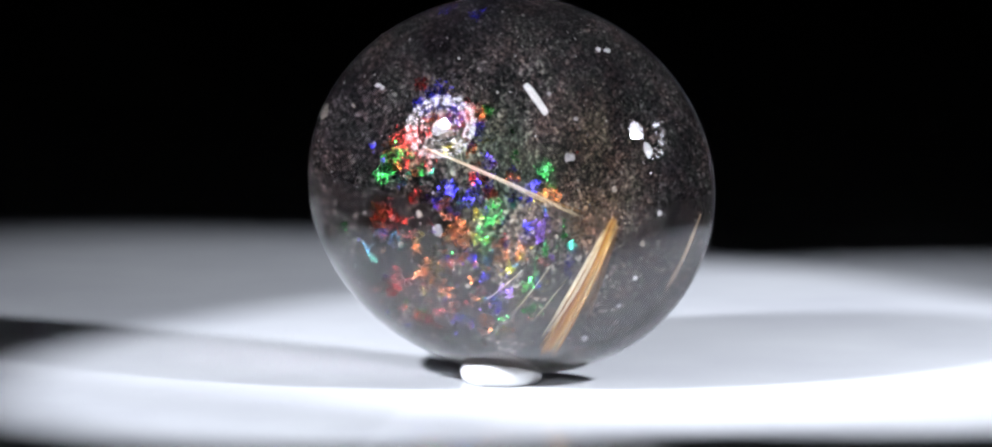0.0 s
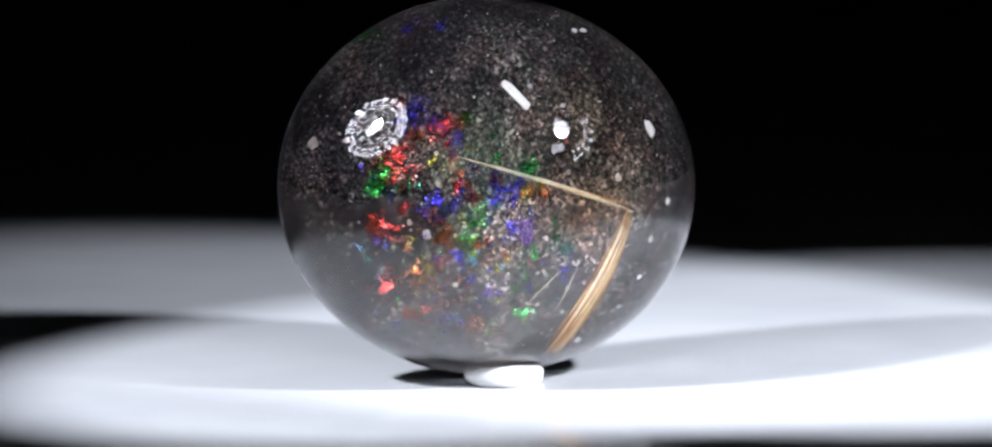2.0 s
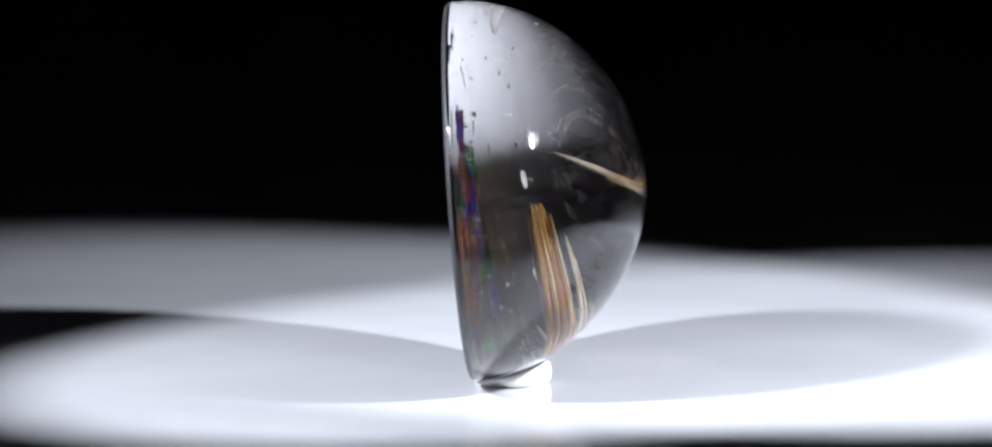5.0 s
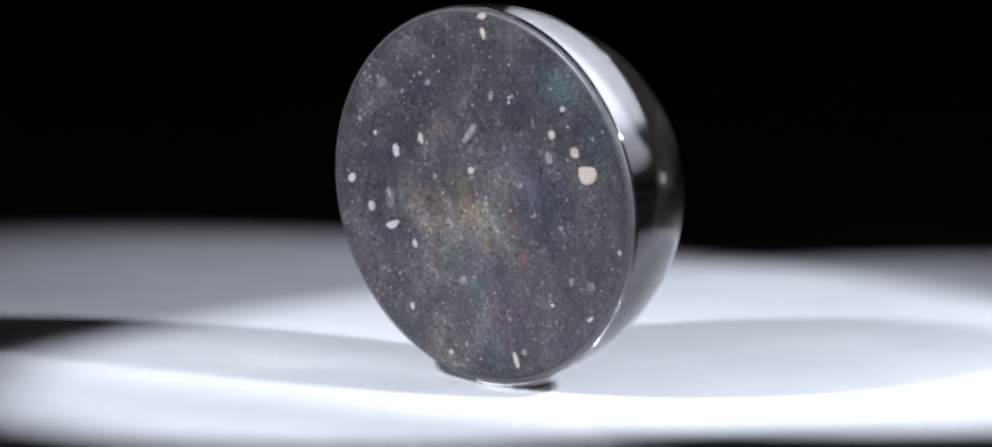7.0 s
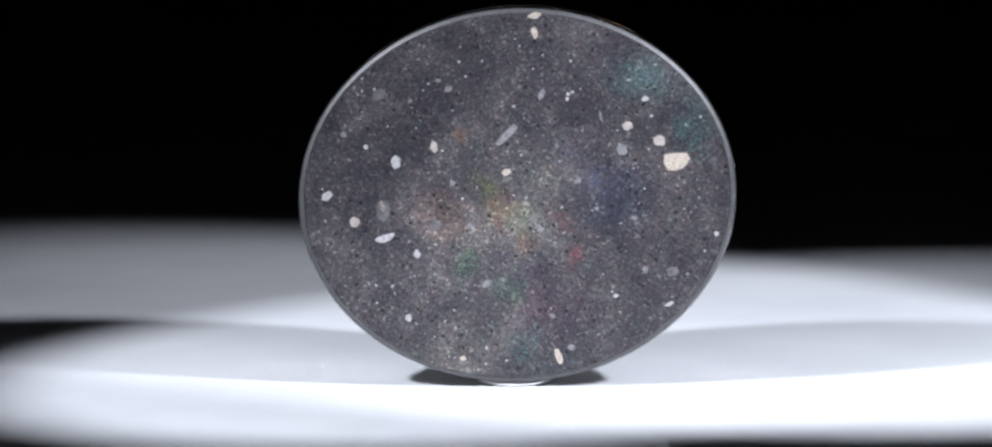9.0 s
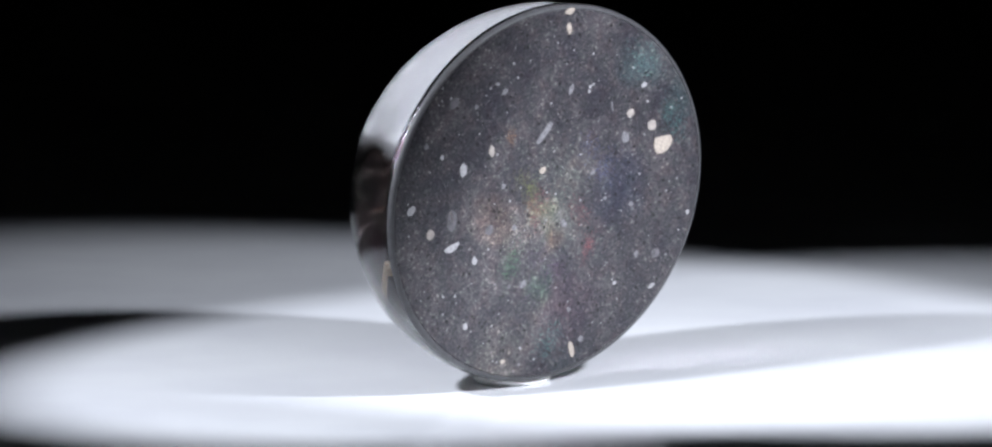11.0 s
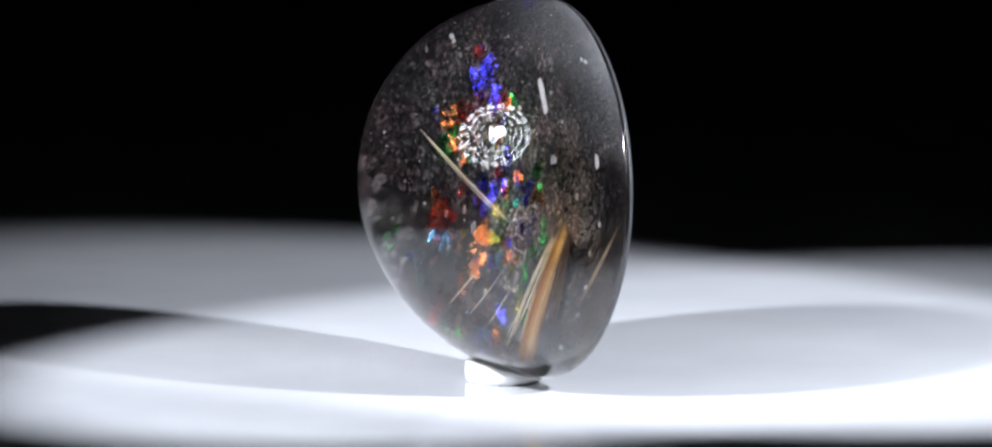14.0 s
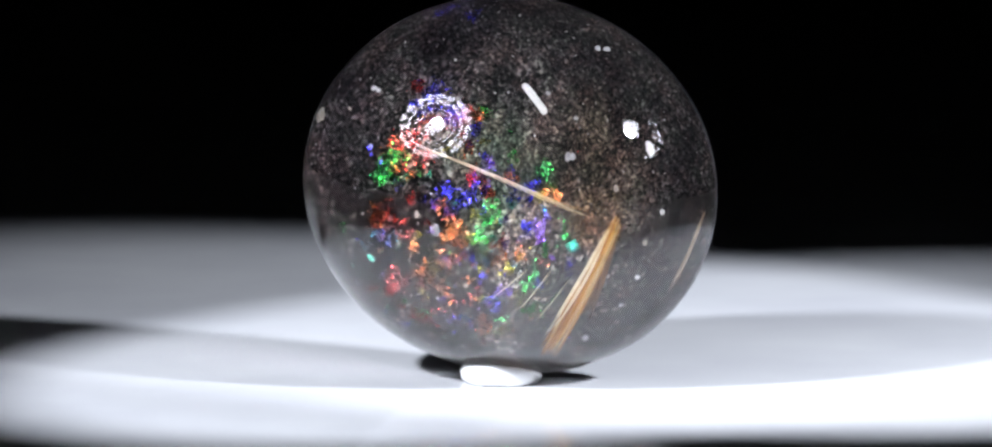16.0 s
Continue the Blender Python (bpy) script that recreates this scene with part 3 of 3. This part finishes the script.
flash("red", -3.65, 2.58, 0.33, 36, 70)
flash("red", -1.94, 1.93, 0.26, 33, 132)
flash("red", -1.78, 1.32, 0.18, 32, 134)
flash("yellow", -1.04, 1.15, 0.20, 31, 132)
flash("blue", -1.48, 1.65, 0.15, 32, 132)
flash("green", -4.36, 0.04, 0.33, 29, 65)
flash("orange", -4.40, -1.35, 0.31, 25, 59)
flash("cyan", -3.71, -0.37, 0.15, 28, 59)
flash("red", -3.32, -0.87, 0.11, 27, 55)
flash("blue", -2.43, -0.89, 0.15, 29, 51)
flash("red", -2.03, -1.06, 0.17, 28, 146)
flash("orange", -0.97, 0.02, 0.22, 29, 137)
flash("blue", -0.13, -1.04, 0.18, 26, 139)
flash("blue", 0.32, -0.34, 0.20, 26, 134)
flash("green", -0.13, 1.68, 0.11, 31, 127)
flash("red", -4.16, -2.00, 0.13, 23, 54)
flash("orange", -2.39, -2.91, 0.31, 24, 39)
flash("yellow", -2.00, -3.59, 0.15, 23, 31)
flash("red", -4.15, -3.75, 0.20, 16, 39)
flash("green", -3.38, -4.07, 0.24, 18, 30)
flash("red", -2.64, -4.48, 0.28, 19, 20)
flash("orange", -0.89, -4.72, 0.20, 23, -176)
flash("yellow", 0.28, -4.78, 0.15, 20, -176)
flash("blue", 1.51, -3.06, 0.13, 19, 149)
flash("blue", -1.68, -4.62, 0.13, 21, 15)
flash("green", -0.62, -2.00, 0.20, 25, 147)
flash("green", 1.55, -1.90, 0.22, 22, 139)
flash("violet", 2.80, -1.65, 0.18, 20, 131)
flash("teal", -3.55, -5.14, 0.15, 12, -21)
flash("blue", -4.27, -4.59, 0.13, 11, 15)
flash("red", -1.97, 1.85, 0.41, 25, 90)
flash("red", -3.51, 0.53, 0.37, 22, 98)
flash("yellow", -2.38, 0.70, 0.18, 22, 91)
flash("green", -3.17, 0.06, 0.17, 21, 96)
flash("blue", -2.19, -0.41, 0.24, 19, 89)
flash("blue", -4.01, -1.98, 0.18, 14, 108)
flash("yellow", 1.16, -0.27, 0.30, 20, 69)
flash("blue", 0.46, -0.01, 0.20, 20, 74)
flash("blue", 0.78, -1.28, 0.28, 17, 68)
flash("orange", -0.57, 0.56, 0.18, 21, 81)
flash("green", -0.42, -0.64, 0.17, 18, 78)
flash("orange", -0.15, -1.83, 0.17, 15, 72)
flash("blue", -1.11, -2.29, 0.18, 13, 78)
flash("orange", -2.61, -2.82, 0.26, 11, 94)
flash("cyan", 0.53, -2.39, 0.15, 13, 63)
flash("red", -3.92, -3.63, 0.39, 8, 130)
flash("green", 1.39, -3.89, 0.22, 10, 28)
flash("blue", -0.89, -4.66, 0.20, 4, 13)
flash("red", -2.38, -4.25, 0.15, 3, 100)
flash("orange", -1.65, -4.27, 0.17, 4, 68)
flash("orange", 0.81, -4.84, 0.11, 8, -11)
flash("violet", 0.03, -3.25, 0.22, 10, 58)
flash("teal", -2.98, -4.85, 0.15, 5, -139)
flash("yellow", 0.61, -2.09, 0.15, 14, 64)
flash("yellow", -2.21, 1.77, 0.17, 44, 147)
flash("yellow", -2.19, 0.88, 0.15, 42, 151)
flash("blue", -1.73, 1.32, 0.13, 42, 149)
flash("orange", -1.23, 0.44, 0.17, 40, 152)
flash("orange", -1.47, -0.19, 0.15, 40, 155)
flash("red", -4.58, -1.21, 0.18, 44, 163)
flash("blue", -3.88, -0.55, 0.11, 43, 159)
flash("blue", -1.23, -2.09, 0.22, 37, 165)
flash("yellow", -0.57, -1.55, 0.15, 36, 161)
flash("yellow", -0.56, -2.09, 0.15, 36, 165)
flash("orange", -2.59, -2.78, 0.17, 39, 170)
flash("orange", -1.46, -3.10, 0.13, 36, 172)
flash("red", -3.89, -4.18, 0.17, 42, -177)
flash("yellow", -2.04, -4.04, 0.13, 37, -180)
flash("orange", -1.47, -3.93, 0.13, 36, 179)
flash("blue", -1.22, -4.61, 0.18, 36, -173)
flash("yellow", 0.42, -3.48, 0.18, 32, 176)
flash("green", 1.15, -3.75, 0.15, 30, -180)
flash("blue", 0.01, -2.50, 0.13, 34, 167)
flash("blue", 0.04, -0.40, 0.22, 37, 154)
flash("violet", -0.04, -0.92, 0.18, 36, 157)
flash("orange", -4.39, 0.53, 0.37, 38, 52)
flash("orange", -3.98, 0.15, 0.33, 37, 48)
flash("orange", -3.43, -0.21, 0.24, 37, 45)
flash("blue", -3.38, 2.26, 0.18, 44, 56)
flash("blue", -2.02, 2.02, 0.26, 45, 50)
flash("orange", -1.24, 2.02, 0.20, 46, 48)
flash("blue", -0.74, -0.27, 0.24, 41, 38)
flash("orange", 0.24, 0.22, 0.13, 44, 38)
flash("yellow", -0.73, -0.91, 0.13, 40, 35)
flash("cyan", -3.76, -1.94, 0.15, 31, 36)
flash("orange", -1.39, -1.62, 0.24, 38, 33)
flash("orange", -1.42, -2.24, 0.26, 36, 29)
flash("yellow", -0.71, -1.73, 0.13, 39, 31)
flash("green", 2.35, -1.34, 0.15, 44, 29)
flash("orange", 0.44, -2.12, 0.15, 40, 27)
flash("red", -3.49, -1.45, 0.11, 34, 38)
flash("blue", 0.03, -3.97, 0.17, 35, 13)
flash("red", -0.98, -3.50, 0.11, 34, 18)
flash("green", -2.45, -4.45, 0.17, 26, -3)
flash("orange", -2.63, -3.40, 0.13, 29, 19)
flash("teal", -1.76, -0.81, 0.13, 39, 38)
flash("red", -2.38, 1.79, 0.31, 36, 140)
flash("blue", -1.55, 1.05, 0.20, 33, 142)
flash("yellow", -1.91, 0.60, 0.15, 33, 145)
flash("green", 0.10, 1.02, 0.15, 31, 139)
flash("red", -1.43, -0.03, 0.15, 31, 147)
flash("blue", -4.03, -0.23, 0.17, 36, 152)
flash("blue", -2.81, -0.88, 0.15, 32, 153)
flash("red", -2.60, -1.38, 0.13, 31, 156)
flash("red", -4.30, -1.96, 0.17, 34, 162)
flash("orange", -0.43, -1.76, 0.18, 27, 155)
flash("blue", -1.05, -2.12, 0.20, 27, 159)
flash("blue", 0.20, -0.09, 0.17, 29, 144)
flash("blue", 2.69, -2.43, 0.26, 18, 157)
flash("red", -2.97, -4.55, 0.24, 30, -174)
flash("green", 0.02, -4.78, 0.17, 23, -167)
flash("blue", -0.51, -2.80, 0.15, 25, 164)
flash("red", -3.12, -3.67, 0.11, 30, 175)
flash("red", -2.26, 1.90, 0.33, 26, 111)
flash("orange", -2.30, -0.96, 0.18, 18, 120)
flash("blue", -4.43, 0.02, 0.24, 24, 127)
flash("blue", 0.65, -1.17, 0.22, 15, 102)
flash("blue", -0.69, -2.70, 0.17, 11, 120)
flash("yellow", 0.25, -2.24, 0.22, 12, 109)
flash("green", 1.05, -2.99, 0.24, 8, 103)
flash("green", 0.24, -4.32, 0.17, 3, 157)
flash("red", -4.57, -3.79, 0.24, 17, 173)
flash("orange", -2.95, -2.88, 0.22, 14, 141)
flash("blue", -1.46, -5.04, 0.15, 9, -150)
flash("red", -3.27, -1.83, 0.18, 17, 132)
flash("orange", -0.85, -3.55, 0.18, 8, 135)
flash("yellow", -0.37, -1.09, 0.15, 16, 109)


# the finer fire between the large patches
for _ in range(100):
    while True:
        fx, fy = rng.gauss(-1.1, 2.1), rng.gauss(-3.1, 1.7)
        if inside(fx * MM, fy * MM, 0.88):
            break
    flash(rng.choice(("red", "orange", "orange", "yellow", "yellow", "green", "teal", "cyan", "blue", "violet")), fx, fy, rng.uniform(0.06, 0.17), rng.uniform(8, 28), rng.uniform(50, 150))


# ---- putty under the stone ----
def putty():
    bm = bmesh.new()
    rad, high = 1.85 * MM, 1.35 * MM
    rings = [(rad * f, rad * f * 0.96, high * z) for f, z in ((0.9, 0.0), (1.0, 0.12), (1.02, 0.4), (0.97, 0.7), (0.86, 0.9), (0.65, 1.0), (0.4, 1.0), (0.15, 1.0))]
    rows = lathe(bm, rings, 40, cap_first=True, cap_last=True)
    toward = REST.inverted()
    for row in rows:
        for v in row:
            v.co += Vector((0.30, 0.13, 0)) * MM
            v.co += Vector((noise.noise(v.co * 900), noise.noise(v.co * 900 + Vector((5, 1, 2))), 0)) * 0.00016
            # pressed flat where the stone sits in it
            while v.co.z > 0.00005:
                q = toward @ v.co
                if q.z < -0.02 * MM or (q.x / SA) ** 2 + (q.y / SB) ** 2 + (q.z / SC) ** 2 > 1.012:
                    break
                v.co.z -= 0.00002
    ob = part("putty", bm, PUTTY, None, smooth=True)
    ob.matrix_world = spun(0)
    return tagged(ob, "small pressed lump of white putty under the gemstone", "putty")


blob = putty()


# ---- lamps beside the camera, seen mirrored in the dome ----
def lamp(name, place, mirror, keep, k=0.7, gap=1.0):
    """A round lamp whose bulb shines back into an elliptic reflector of many cells that all look at the stone."""
    aim = Vector((0, 0, 0.0115))
    head = tagged(new(name), "black round work lamp with a faceted mirror reflector", "lamp", group="work lamps")
    head.matrix_world = look(place, aim) @ Matrix.Rotation(math.pi, 4, "X")     # z towards the stone
    far = (aim - place).length
    near = 0.030 * k

    def bowl(r):
        lo, hi = -0.001, 0.06 * k
        for _ in range(40):
            z = (lo + hi) / 2
            if math.hypot(r, z - near) + math.hypot(r, far - z) > near + far:
                lo = z
            else:
                hi = z
        return lo
    body = bmesh.new()
    outer = [(0.020, -0.06), (0.030, -0.055), (0.036, -0.012), (0.056, 0.008), (0.058, 0.034), (0.0535, 0.034)]
    outer = [(r * k, z * k) for r, z in outer]
    inner = [(r * k, bowl(r * k) - 0.0025 * k) for r in (0.0520, 0.045, 0.035, 0.025, 0.015, 0.005)]
    lathe(body, [(r, r, z) for r, z in outer + inner], 48, cap_first=True, cap_last=True)
    part("housing", body, HOUSING, head, "matt black housing")
    m = head.matrix_world
    # a post and a weighted foot behind the head
    foot = m @ Vector((0, 0, -0.05 * k))
    low = m.inverted()
    post, disc = bmesh.new(), bmesh.new()
    lathe(post, [(0.004, 0.004, 0.008), (0.004, 0.004, foot.z)], 16, cap_first=True, cap_last=True)
    lathe(disc, [(0.024, 0.024, 0.0), (0.025, 0.025, 0.002), (0.025, 0.025, 0.007), (0.022, 0.022, 0.009)], 32, cap_first=True, cap_last=True)
    for name_, bm in (("post", post), ("foot", disc)):
        bmesh.ops.transform(bm, matrix=low @ Matrix.Translation((foot.x, foot.y, 0)), verts=bm.verts)
        part(name_, bm, HOUSING, head, "black metal " + name_)
    r = random.Random(4)
    cells = [(0.0362, 0.0068, 20), (0.0296, 0.0048, 20), (0.0225, 0.0020, 12), (0.0180, 0.0016, 9)]
    cells = [(rad * k, deep * k, 2 * math.pi * (i + r.uniform(-0.1, 0.1)) / n, math.pi * rad * k / n * r.uniform(0.70, 0.84)) for rad, deep, n in cells for i in range(n)]
    for rad, deep, a, w in [(0.0, 0.026 * k, 0.6, 0.0130 * k)] + cells:
        way_out, side = Vector((math.cos(a), math.sin(a), 0)), Vector((-math.sin(a), math.cos(a), 0))
        if rad and not keep(m @ (way_out * rad) - m.translation):
            continue
        h = deep / 2 * r.uniform(0.74, 0.88)
        if rad:
            h, w = h * gap, w * gap
        bm = bmesh.new()

        def at(u, v):
            p = way_out * (rad + h * v) + side * (w * u)
            return bm.verts.new((p.x, p.y, bowl(math.hypot(p.x, p.y))))
        mid = at(0, 0)
        shape = [(abs(math.cos(q)) ** 0.5 * math.copysign(1, math.cos(q)), abs(math.sin(q)) ** 0.5 * math.copysign(1, math.sin(q))) for q in (2 * math.pi * (j + 0.5) / 16 for j in range(16))]
        one = [at(u * 0.5, v * 0.5) for u, v in shape]
        two = [at(u, v) for u, v in shape]
        for j in range(16):
            bm.faces.new((mid, one[j], one[(j + 1) % 16]))
            bm.faces.new((one[j], two[j], two[(j + 1) % 16], one[(j + 1) % 16]))
        bmesh.ops.recalc_face_normals(bm, faces=bm.faces)
        if sum(f.normal.z for f in bm.faces) < 0:
            bmesh.ops.reverse_faces(bm, faces=bm.faces)
        part("reflector_cell", bm, mirror, head, smooth=True)
    spot(name + "_bulb", m @ Vector((0, 0, near)), m @ Vector((0, 0, 0)), BULB * k * k, 176, 0.02, 0.003 * k, COOL)
    return head


BULB = 0.0075
lamp("work_lamp", LAMP_LEFT - (Vector((0, 0, 0.0115)) - LAMP_LEFT).normalized() * 0.009, MIRROR, lambda d: True)
lamp("work_lamp", LAMP_RIGHT - (Vector((0, 0, 0.0115)) - LAMP_RIGHT).normalized() * 0.009, MIRROR, lambda d: d.x > 0.009 and d.length > 0.02, gap=0.75)


def motions():
    rows = [i * 0.5 for i in range(int(SECONDS * 2) + 1)]
    walk(stone, [(t, spun(t) @ REST) for t in rows])
    walk(blob, [(t, spun(t)) for t in rows])


motions()
